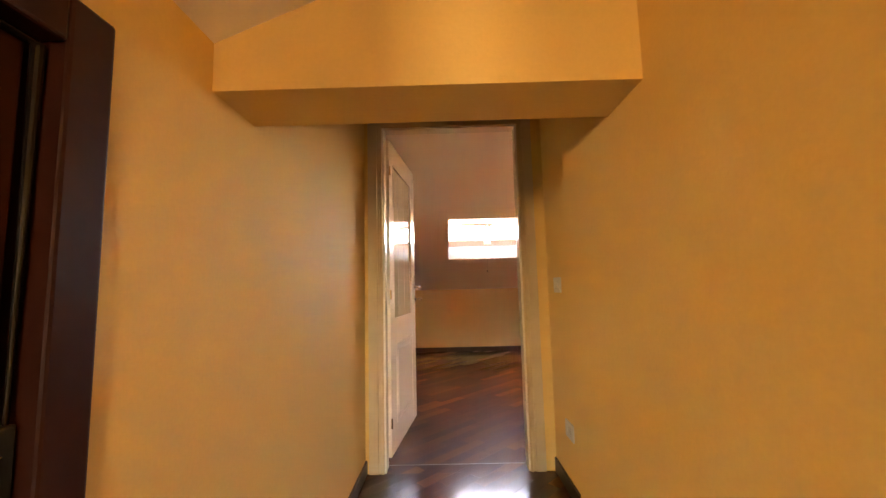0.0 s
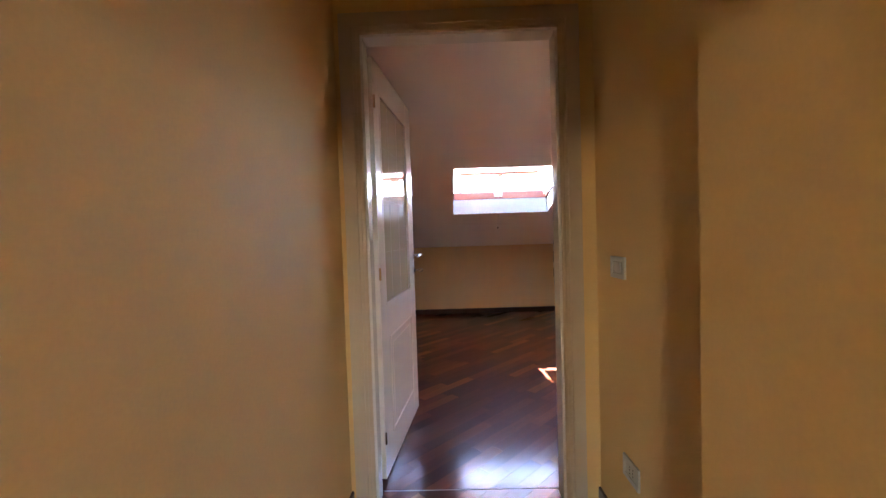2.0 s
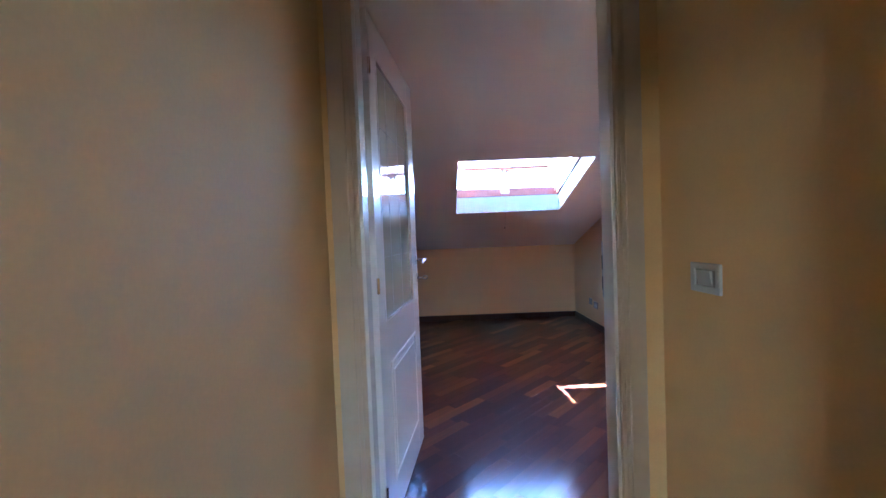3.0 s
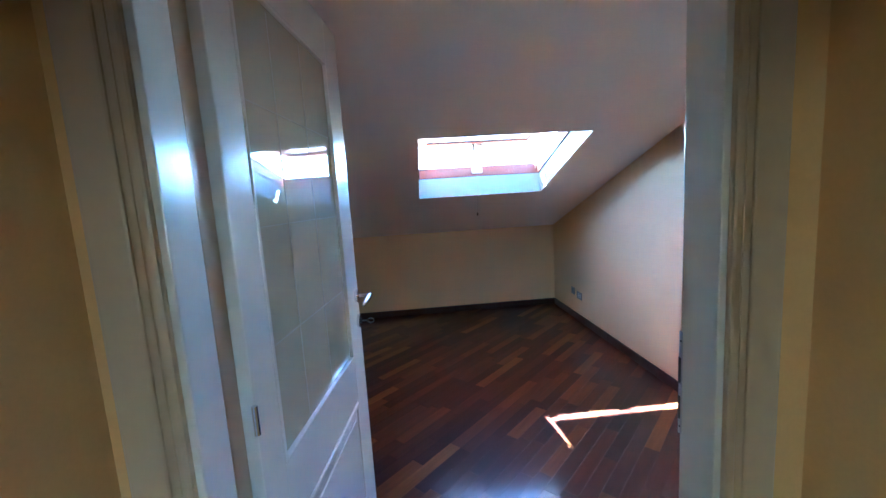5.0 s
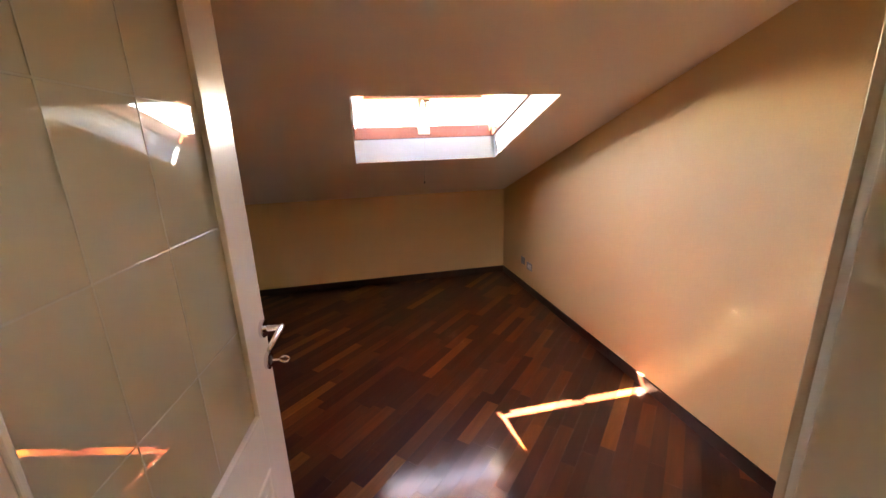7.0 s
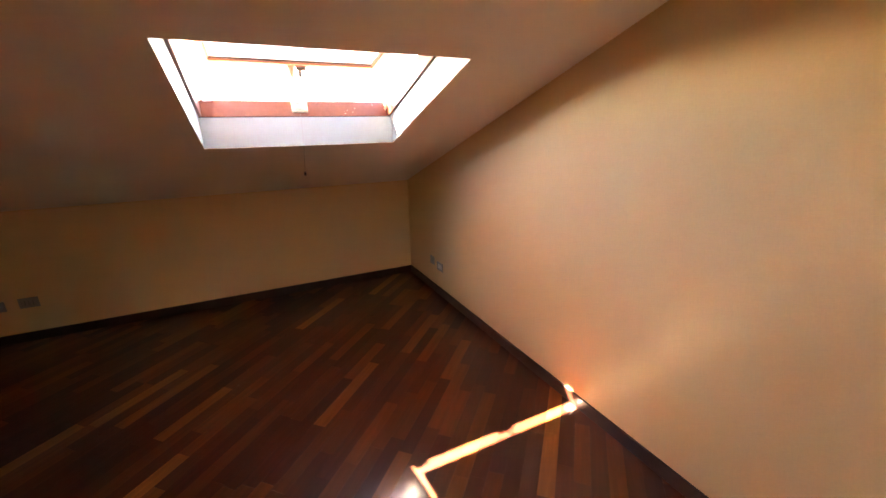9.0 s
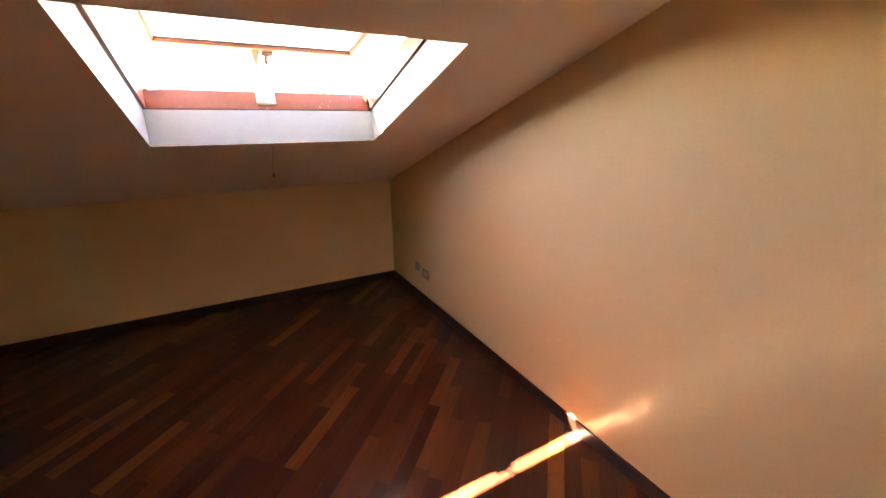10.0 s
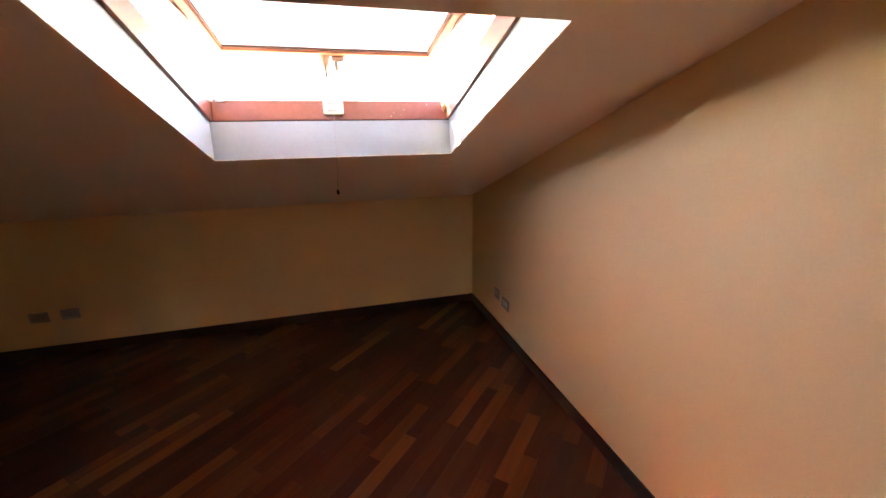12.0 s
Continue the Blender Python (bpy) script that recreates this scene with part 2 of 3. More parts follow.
# hall
DY0, DY1, DZ = -0.80, 0.085, 1.45     # brown door in the left wall, with its frame
w = prism(pierced(HB, YH, DY0, DY1, DZ), "x", HL - 0.2, HL)
struct("wall_hall_west", w, HALL_PAINT, "warm yellow painted passage wall with a dark door", "wall")
w = prism([(HR, HB), (HR, JOG), (HN, JOG), (HN, YH), (HN + 0.2, YH), (HN + 0.2, HB)], "z", -0.05, TOP)
struct("wall_hall_east", w, HALL_PAINT, "warm yellow painted passage wall with a jog", "wall")
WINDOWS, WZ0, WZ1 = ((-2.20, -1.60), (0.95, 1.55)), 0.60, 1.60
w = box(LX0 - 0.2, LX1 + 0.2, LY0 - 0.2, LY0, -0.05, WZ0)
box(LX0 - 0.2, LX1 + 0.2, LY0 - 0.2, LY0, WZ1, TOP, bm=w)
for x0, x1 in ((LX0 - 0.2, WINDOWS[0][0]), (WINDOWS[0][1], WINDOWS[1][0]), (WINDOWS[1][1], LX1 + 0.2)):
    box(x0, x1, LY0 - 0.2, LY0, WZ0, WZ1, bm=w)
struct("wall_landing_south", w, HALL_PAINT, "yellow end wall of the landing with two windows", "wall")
struct("wall_landing_west", box(LX0 - 0.2, LX0, LY0, HB, -0.05, TOP), HALL_PAINT, "yellow side wall of the landing", "wall")
struct("wall_landing_east", box(LX1, LX1 + 0.2, LY0, HB, -0.05, TOP), HALL_PAINT, "yellow side wall of the landing", "wall")
struct("wall_landing_north", box(LX0 - 0.2, HL - 0.2, HB, HB + 0.15, -0.05, TOP), HALL_PAINT, "yellow wall beside the passage mouth", "wall")
struct("wall_landing_corner", box(HN + 0.2, LX1 + 0.2, HB, HB + 0.15, -0.05, TOP), HALL_PAINT, "yellow wall beside the passage mouth", "wall")
struct("ceiling_landing", box(LX0 - 0.2, LX1 + 0.2, LY0 - 0.2, HB + 0.15, TOP, TOP + 0.1), CEIL_PAINT, "white flat ceiling of the landing", "ceiling")
BY0, BY1, BZ = 0.345, 0.53, 1.49
struct("beam", box(HL, HR, BY0, BY1, BZ, TOP), HALL_PAINT, "low yellow plastered beam across the passage", "beam")
HC = 1.60


def hall_ceiling(x):
    return HC + 0.42 * (x - HL)


struct("wall_over_passage", prism([(HL - 0.2, hall_ceiling(HL - 0.2) + 0.05), (HN + 0.2, hall_ceiling(HN + 0.2) + 0.05), (HN + 0.2, TOP), (HL - 0.2, TOP)], "y", HB, HB + 0.1), HALL_PAINT, "yellow wall over the passage mouth", "wall")
struct("ceiling_hall", prism([(HL - 0.2, hall_ceiling(HL - 0.2)), (HN + 0.1, hall_ceiling(HN + 0.1)), (HN + 0.1, hall_ceiling(HN + 0.1) + 0.2), (HL - 0.2, hall_ceiling(HL - 0.2) + 0.2)], "y", HB, BY0), CEIL_PAINT, "white sloping ceiling of the passage", "ceiling")
struct("ceiling_niche", box(HL - 0.1, HN + 0.1, BY1, YH, 2.40, 2.555), CEIL_PAINT, "white flat ceiling before the doorway", "ceiling")

# sloping ceiling of the room with the skylight's hole
SX0, SX1, SY0, SY1 = -0.015, 1.105, 3.785, 4.858
c = bmesh.new()
for x0, x1, y0, y1 in ((XL - 0.2, SX0 - 0.021, YD, YF + 0.25), (SX1 + 0.021, XR + 0.2, YD, YF + 0.25), (SX0 - 0.021, SX1 + 0.021, YD, SY0 - 0.021), (SX0 - 0.021, SX1 + 0.021, SY1 + 0.021, YF + 0.25)):
    merge(c, prism([(y0, roof(y0) + 0.004), (y1, roof(y1) + 0.004), (y1, roof(y1) + 0.165), (y0, roof(y0) + 0.165)], "x", x0, x1))
for x0, x1, y0, y1 in ((XL - 0.2, SX0, YD, YF + 0.25), (SX1, XR + 0.2, YD, YF + 0.25), (SX0, SX1, YD, SY0), (SX0, SX1, SY1, YF + 0.25)):
    merge(c, prism([(y0, roof(y0)), (y1, roof(y1)), (y1, roof(y1) + 0.003), (y0, roof(y0) + 0.003)], "x", x0, x1))
struct("ceiling_room", c, CEIL_PAINT, "white sloping attic ceiling with a skylight hole", "ceiling")

# unseen roof covering over the sloping ceiling, added to cut its sunlit bounce
TILE = material("roof_tile", (0.27, 0.115, 0.065), 0.85, grain=12, vary=0.25, blotch=0.8, bump=0.3)
c = bmesh.new()
for x0, x1, y0, y1 in ((XL - 0.2, SX0 - 0.06, YD, YF + 0.45), (SX1 + 0.06, XR + 0.2, YD, YF + 0.45), (SX0 - 0.06, SX1 + 0.06, YD, SY0 - 0.1), (SX0 - 0.06, SX1 + 0.06, SY1 + 0.13, YF + 0.45)):
    merge(c, prism([(y0, roof(y0) + 0.17), (y1, roof(y1) + 0.17), (y1, roof(y1) + 0.2), (y0, roof(y0) + 0.2)], "x", x0, x1))
struct("roof_room", c, TILE, "unseen terracotta roof covering added to dim sun bounce round the skylight", "roof")

# ---- skirting ----
for name, b in (("baseboard_north", box(XL, XR, YF - 0.012, YF, 0, 0.075, 0.003)), ("baseboard_east", box(XR - 0.012, XR, YD, YF - 0.012, 0, 0.075, 0.003)),
                ("baseboard_hall_west", box(HL, HL + 0.012, DY1, YH, 0, 0.075, 0.003)), ("baseboard_hall_east", box(HN - 0.012, HN, JOG, YH, 0, 0.075, 0.003))):
    struct(name, b, DARK_WOOD, "dark stained wooden skirting board", "baseboard")

# ---- skylight ----
skylight = thing("skylight", "wooden roof window tilted open, with white lining and drawn blind", "skylight")
T = 0.02
LY, LZ = 4.878, 1.62            # where lining and wooden frame meet
FY, FZ = 4.90, 1.712            # upper inner edge of the frame's bottom bar
RISE = 0.28                     # frame's top over the ceiling, at the upper end
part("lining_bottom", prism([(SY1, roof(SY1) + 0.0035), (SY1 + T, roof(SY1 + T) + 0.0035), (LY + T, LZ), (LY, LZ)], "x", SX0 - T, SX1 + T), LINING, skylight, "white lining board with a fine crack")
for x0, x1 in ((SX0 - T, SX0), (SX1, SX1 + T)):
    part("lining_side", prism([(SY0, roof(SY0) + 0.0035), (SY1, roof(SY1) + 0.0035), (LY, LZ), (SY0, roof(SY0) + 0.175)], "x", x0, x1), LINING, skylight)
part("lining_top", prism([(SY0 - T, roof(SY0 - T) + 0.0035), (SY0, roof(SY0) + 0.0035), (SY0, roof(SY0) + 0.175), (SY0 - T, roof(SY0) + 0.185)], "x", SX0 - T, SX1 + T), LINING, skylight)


def bevelled(bm, size=0.003):
    bmesh.ops.recalc_face_normals(bm, faces=bm.faces)
    bmesh.ops.bevel(bm, geom=bm.edges[:], offset=size, segments=2, affect="EDGES", profile=0.5)
    return bm


part("frame_bottom", bevelled(prism([(LY + 0.001, LZ), (LY + 0.07, LZ - 0.02), (FY + 0.065, FZ - 0.02), (FY, FZ)], "x", 0.0, 1.09)), SKY_WOOD, skylight, "reddish varnished wooden bar")
for x0, x1 in ((-0.036, 0.0), (1.09, 1.126)):
    part("frame_side", bevelled(prism([(SY0, roof(SY0) + 0.176), (LY + 0.06, LZ - 0.02), (FY + 0.065, FZ - 0.02), (FY, FZ), (SY0, roof(SY0) + RISE)], "x", x0, x1), 0.002), SKY_WOOD, skylight)
part("frame_top", bevelled(prism([(SY0 - 0.06, roof(SY0) + 0.19), (SY0 + 0.01, roof(SY0) + 0.176), (SY0 + 0.01, roof(SY0) + RISE - 0.003), (SY0 - 0.06, roof(SY0) + RISE + 0.02)], "x", -0.036, 1.126)), SKY_WOOD, skylight)
# dark joint between frame and lining
part("joint", box(SX0, SX1, LY - 0.001, LY + 0.001, LZ - 0.004, LZ), BLACK, skylight, "thin dark joint")

# tilted sash: local y runs down the slope from the hinge, local z is its outer side
HY, HZ = SY0 + 0.03, roof(SY0) + RISE + 0.012
FALL = (HZ - 1.906) / (4.918 - HY)
SASH = Matrix.Translation((0, HY, HZ)) @ Matrix.Rotation(-math.atan(FALL), 4, "X")
SL = math.hypot(4.918 - HY, HZ - 1.906)
sash = new("sash")
sash.parent = skylight
sash.matrix_basis = SASH
sash["label"] = "tilted wooden sash with a drawn pale blind"
AX0, AX1 = 0.046, 1.038
for x0, x1 in ((AX0, AX0 + 0.034), (AX1 - 0.034, AX1)):
    part("side_rail", box(x0, x1, 0.0, SL + 0.018, 0, 0.05, 0.004), SASH_WOOD, sash)
part("bottom_rail", box(AX0 + 0.034, AX1 - 0.034, SL - 0.034, SL + 0.018, 0.001, 0.049, 0.004), SASH_WOOD, sash)
part("top_rail", box(AX0 + 0.034, AX1 - 0.034, 0, 0.05, 0.001, 0.049, 0.004), SASH_WOOD, sash)
part("bead", box(AX0 + 0.034, AX1 - 0.034, SL - 0.044, SL - 0.034, 0.012, 0.03, 0.002), BLACK, sash, "black glazing gasket")
for x0, x1 in ((AX0 + 0.034, AX0 + 0.042), (AX1 - 0.042, AX1 - 0.034)):
    part("blind_rail", box(x0, x1, 0.05, SL - 0.044, 0.012, 0.03, 0.002), GUIDE, sash, "pale aluminium blind guide")
pane = part("pane", box(AX0 + 0.03, AX1 - 0.03, 0.04, SL - 0.03, 0.034, 0.04), GLASS, sash)
pane.visible_shadow = False
bl = bmesh.new()
NX, NY = 12, 20
for side in (0, 1):
    grid = [[bl.verts.new((AX0 + 0.037 + (AX1 - AX0 - 0.074) * i / NX, 0.05 + (SL - 0.087) * k / NY, 0.022 + 0.002 * side + 0.002 * math.sin(k * 1.9) * math.sin(i * 0.9))) for k in range(NY + 1)] for i in range(NX + 1)]
    for i in range(NX):
        for k in range(NY):
            quad = (grid[i][k], grid[i + 1][k], grid[i + 1][k + 1], grid[i][k + 1])
            bl.faces.new(quad if side else quad[::-1])
    edge = [grid[i][0] for i in range(NX)] + [grid[NX][k] for k in range(NY)] + [grid[i][NY] for i in range(NX, 0, -1)] + [grid[0][k] for k in range(NY, 0, -1)]
    if side == 0:
        low_edge = edge
for i in range(len(edge)):
    k = (i + 1) % len(edge)
    bl.faces.new((low_edge[i], low_edge[k], edge[k], edge[i]))
part("blind", bl, BLIND, sash, "pale translucent cloth blind")
# outer aluminium covers, lapping over the frame
for x0, x1 in ((-0.060, AX0), (AX1, 1.142)):
    part("side_cover", bevelled(prism([(-0.02, -0.02), (0.3 * SL, -0.05), (SL + 0.03, 0.03), (SL + 0.03, 0.056), (-0.02, 0.056)], "x", x0, x1), 0.002), METAL, sash)
part("bottom_cover", bevelled(prism([(SL + 0.019, 0.026), (SL + 0.094, 0.042), (SL + 0.094, 0.056), (SL + 0.019, 0.056)], "x", -0.060, 1.142), 0.002), METAL, sash)
part("top_cover", box(-0.06, 1.142, -0.12, 0.012, -0.03, 0.075, 0.003), METAL, sash)

# latch on the sash, striker plate on the bar and pull cord
b = bmesh.new()
for r0, r1, z0, z1 in ((0.026, 0.022, 1.912, 1.892), (0.022, 0.009, 1.892, 1.85), (0.009, 0.005, 1.85, 1.80)):
    o = bmesh.new()
    bmesh.ops.create_cone(o, cap_ends=True, segments=16, radius1=r1, radius2=r0, depth=z0 - z1)
    merge(b, o, pose(0.512, 4.928, (z0 + z1) / 2))
part("latch_cone", b, LATCH, skylight, "cream plastic cord guide")
b = box(0.54, 0.60, 4.915, 4.945, 1.886, 1.906, 0.003)
box(0.552, 0.572, 4.92, 4.94, 1.850, 1.888, 0.003, bm=b)
box(0.552, 0.64, 4.924, 4.936, 1.846, 1.853, 0.002, bm=b)
part("latch_handle", b, LATCH, skylight, "cream plastic latch handle")
part("latch_knob", bevelled(prism([(0.485, 1.925), (0.497, 1.938), (0.555, 1.938), (0.567, 1.925), (0.555, 1.917), (0.497, 1.917)], "y", 4.902, 4.916), 0.002), BLACK, skylight, "dark latch tongue")
b = box(0.482, 0.576, 4.872, 4.890, 1.642, 1.712, 0.008, segments=3)
bmesh.ops.transform(b, matrix=Matrix.Translation((0, 4.88, 1.67)) @ Matrix.Rotation(-0.2, 4, "X") @ Matrix.Translation((0, -4.88, -1.67)), verts=b.verts)
plate = part("striker_plate", b, CREAM, skylight, "cream plastic striker plate")
for z in (1.662, 1.694):
    part("slot", bevelled(prism([(0.502, z - 0.005), (0.55, z - 0.002), (0.55, z + 0.003), (0.502, z + 0.006)], "y", 4.868 + (z - 1.662) * 0.2, 4.876 + (z - 1.662) * 0.2), 0.001), SOCKET, plate, "dark slot")
part("cord", tube([(0.512, 4.927, 1.81), (0.512, 4.912, 1.76), (0.514, 4.886, 1.71)], 0.004, 8), LATCH, skylight, "thin pale cord")
part("pull_cord", tube([(0.528, 4.868, 1.646), (0.526, 4.862, 1.5), (0.523, 4.855, 1.442), (0.518, 4.868, 1.36), (0.514, 4.878, 1.285)], 0.0009, 6), SOCKET, skylight, "thin dark hanging cord")
o = bmesh.new()
bmesh.ops.create_uvsphere(o, u_segments=12, v_segments=8, radius=0.008)
bmesh.ops.transform(o, matrix=Matrix.Diagonal((0.8, 0.8, 1.7, 1)), verts=o.verts)
b = bmesh.new()
merge(b, o, pose(0.514, 4.88, 1.272))
part("cord_knob", b, BROWN_DOOR, skylight, "small dark wooden cord knob")


def scrap(name, x, y, z, size, mat, label, seed):
    """A crumpled bit of film or foam."""
    rnd = random.Random(seed)
    o = bmesh.new()
    bmesh.ops.create_icosphere(o, subdivisions=2, radius=1)
    for v in o.verts:
        v.co = Vector((v.co.x * size[0], v.co.y * size[1], v.co.z * size[2])) * rnd.uniform(0.55, 1.15)
    bmesh.ops.transform(o, matrix=Matrix.Translation((x, y, z)), verts=o.verts)
    tagged(link(name, o, mat), label, name.split("_")[-1])


scrap("film_scrap", 0.045, 4.893, 1.714, (0.04, 0.014, 0.014), FILM, "crumpled clear film scrap on the skylight frame", 3)
scrap("foam_scrap", 1.077, 4.886, 1.68, (0.011, 0.010, 0.028), CREAM, "yellowish sealing foam lump in the skylight's corner", 5)
for i, (x, z) in enumerate(((0.82, 1.655), (0.855, 1.642), (0.87, 1.668), (0.805, 1.636), (0.99, 1.69))):
    yy = LY + (z - LZ) * (FY - LY) / (FZ - LZ)
    scrap("paint_speck", x, yy, z, (0.0022, 0.0015, 0.003), CREAM, "small pale paint speck on the skylight frame", 20 + i)

# ---- doorway ----
JY = 1.975
def arch(x0, x1, z):
    """Outline of a door surround, 1 cm off the middle."""
    r0, r1 = x0 - 0.01, x1 - 0.01
    return [(-x1, 0), (-x0, 0), (-x0, z), (r0, z), (r0, 0), (r1, 0), (r1, z + x1 - x0), (-x1, z + x1 - x0)]


for nm, y0, y1, xi, zi in (("door_casing_hall", YH - 0.007, YH, 0.424, 2.061), ("door_casing_room", YD, YD + 0.012, 0.44, 2.07)):
    b = bevelled(prism(arch(xi, 0.513, zi), "y", y0, y1), 0.002)
    casing = struct(nm, b, CASING_PAINT, "cream lacquered door casing", "trim")
    if y0 < YH:
        part("inner_bead", bevelled(prism(arch(0.4243, 0.442, 2.0613), "y", YH - 0.012, YH - 0.006), 0.005), CASING_PAINT, casing)
        part("outer_bead", bevelled(prism(arch(0.456, 0.5127, 2.093), "y", YH - 0.012, YH - 0.006), 0.004), CASING_PAINT, casing)
b = bevelled(prism(arch(0.413, -OX0, 2.05)[:6] + [(OX1, OZ), (OX0, OZ)], "y", YH, JY), 0.002)
merge(b, prism(arch(0.44, -OX0, 2.07)[:6] + [(OX1, OZ), (OX0, OZ)], "y", JY, YD))
struct("door_jamb", b, WHITE_LACQUER, "cream lacquered door lining with a rebate", "trim")
struct("hinge_post", box(-0.475, -0.432, YD + 0.0125, 2.066, 0, 2.07, 0.002), CASING_PAINT, "cream hinge post of the door frame", "trim")
struct("threshold", box(-0.413, 0.403, 1.994, 1.999, -0.006, 0.001, 0.0005), SOCKET, "thin pale metal joint strip between two parquets", "trim")
sp = thing("strike_plate", "worn metal strike plate let into the door lining", "strike plate", (0.403, JY, 0.96))
part("plate", box(-0.0015, 0.001, -0.005, 0.003, 0.0, 0.20, 0.0005), METAL, sp)
for z0, z1 in ((0.03, 0.075), (0.10, 0.15)):
    part("slot", box(-0.0022, -0.001, -0.003, 0.0035, z0, z1), BLACK, sp, "dark latch hole")
for z in (0.015, 0.182):
    o = bmesh.new()
    bmesh.ops.create_cone(o, cap_ends=True, segments=12, radius1=0.002, radius2=0.002, depth=0.002)
    b = bmesh.new()
    merge(b, o, pose(-0.0012, -0.002, z, 0, 90, 0))
    part("screw", b, BLACK, sp)

# ---- open door: local x along the leaf from the hinge, local -y is the side that shows ----
leaf = thing("door", "white panelled door with frosted glass, standing wide open", "door", (-0.408, 2.067, 0))
leaf.rotation_euler = (0, 0, radians(83.6))
LW, GX0, GX1, GZ0, GZ1 = 0.815, 0.095, 0.68, 0.852, 1.915
part("stile", box(0, GX0, 0, 0.04, 0.012, 2.055, 0.003), WHITE_LACQUER, leaf)
part("stile", box(GX1, LW, 0, 0.04, 0.012, 2.055, 0.003), WHITE_LACQUER, leaf)
part("top_rail", box(GX0 - 0.002, GX1 + 0.002, 0.0006, 0.0394, GZ1, 2.055, 0.0025), WHITE_LACQUER, leaf)
part("lower_panel", box(GX0 - 0.002, GX1 + 0.002, 0.0006, 0.0394, 0.012, GZ0, 0.0025), WHITE_LACQUER, leaf)


def ring(x0, x1, z0, z1, wide, y0, y1, bevel):
    o = box(x0, x0 + wide, y0, y1, z0, z1, bevel)
    box(x1 - wide, x1, y0, y1, z0, z1, bevel, bm=o)
    box(x0 + wide - bevel, x1 - wide + bevel, y0 + 0.0003, y1, z0, z0 + wide, bevel, bm=o)
    box(x0 + wide - bevel, x1 - wide + bevel, y0 + 0.0003, y1, z1 - wide, z1, bevel, bm=o)
    return o


part("glazing_bead", ring(GX0, GX1, GZ0, GZ1, 0.011, -0.002, 0.012, 0.0025), WHITE_LACQUER, leaf)
part("glazing_bead", ring(GX0, GX1, GZ0, GZ1, 0.011, 0.028, 0.042, 0.0025), WHITE_LACQUER, leaf)
part("panel_moulding", ring(0.145, 0.675, 0.175, 0.685, 0.02, -0.006, 0.004, 0.0045), WHITE_LACQUER, leaf)
part("panel_field", bevelled(prism([(0.19, 0.22), (0.63, 0.22), (0.63, 0.64), (0.19, 0.64)], "y", -0.004, 0.003), 0.0035), WHITE_LACQUER, leaf)
glass = part("glass", box(GX0 + 0.004, GX1 - 0.004, 0.012, 0.02, GZ0 + 0.004, GZ1 - 0.004), SATIN, leaf, "frosted greenish glass with cut lines")
for x in (0.275, 0.465):
    part("cut_line", bevelled(box(x - 0.002, x + 0.002, 0.0104, 0.0125, GZ0 + 0.02, GZ1 - 0.02), 0.0008), GLASS_CUT, glass)
for z in (1.12, 1.39, 1.66):
    part("cut_line", bevelled(box(GX0 + 0.02, GX1 - 0.02, 0.0106, 0.0125, z - 0.002, z + 0.002), 0.0008), GLASS_CUT, glass)


def disc(r, y0, y1, x, z, segments=28, rim=0.002):
    o = bmesh.new()
    bmesh.ops.create_cone(o, cap_ends=True, segments=segments, radius1=r, radius2=r, depth=y1 - y0)
    bmesh.ops.bevel(o, geom=[e for e in o.edges if abs(e.verts[0].co.z - e.verts[1].co.z) < 1e-6], offset=rim, segments=2, affect="EDGES")
    q = bmesh.new()
    return merge(q, o, pose(x, (y0 + y1) / 2, z, 90, 0, 0))


HX = 0.780
part("rose", disc(0.026, -0.011, 0.001, HX, 1.070), CHROME, leaf, "round chrome rose")
part("rose", disc(0.026, -0.011, 0.001, HX, 0.968), CHROME, leaf, "round chrome rose")
part("keyhole_plug", disc(0.013, -0.014, -0.008, HX, 0.968), BLACK, leaf, "dark lock cylinder")
hd = part("lever_handle", tube([(HX, -0.008, 1.070), (HX, -0.045, 1.070), (HX - 0.004, -0.053, 1.070), (HX - 0.012, -0.057, 1.070)], 0.0085, 14), CHROME, leaf, "polished chrome lever")
b = bmesh.new()
pts = [(HX + 0.004, 0.010, 0.008), (HX - 0.015, 0.012, 0.009), (HX - 0.05, 0.0125, 0.0085), (HX - 0.09, 0.011, 0.0075), (HX - 0.118, 0.006, 0.005)]
rings = []
for x, rz, ry in pts:
    rings.append([b.verts.new((x, -0.057 + ry * math.cos(a), 1.070 - 0.06 * (HX - x) + rz * math.sin(a))) for a in (2 * math.pi * k / 14 for k in range(14))])
for r0, r1 in zip(rings, rings[1:]):
    for k in range(14):
        b.faces.new((r0[k], r0[(k + 1) % 14], r1[(k + 1) % 14], r1[k]))
b.faces.new(rings[0]), b.faces.new(rings[-1])
for f in b.faces:
    f.smooth = True
part("grip", b, CHROME, hd)
b = tube([(HX, -0.012, 0.968), (HX, -0.04, 0.968)], 0.003, 8)
ov = [(0.013 * math.cos(a), 0.009 * math.sin(a)) for a in (2 * math.pi * k / 20 for k in range(21))]
merge(b, tube([(HX, -0.052 + u, 0.968 + v) for u, v in ov], 0.0026, 8))
part("key", b, CHROME, leaf, "small steel key in the lock")
for z in (0.22, 1.02, 1.84):
    part("hinge", tube([(-0.006, -0.004, z - 0.03), (-0.006, -0.004, z + 0.03)], 0.006, 12), CHROME, leaf, "slim steel hinge")

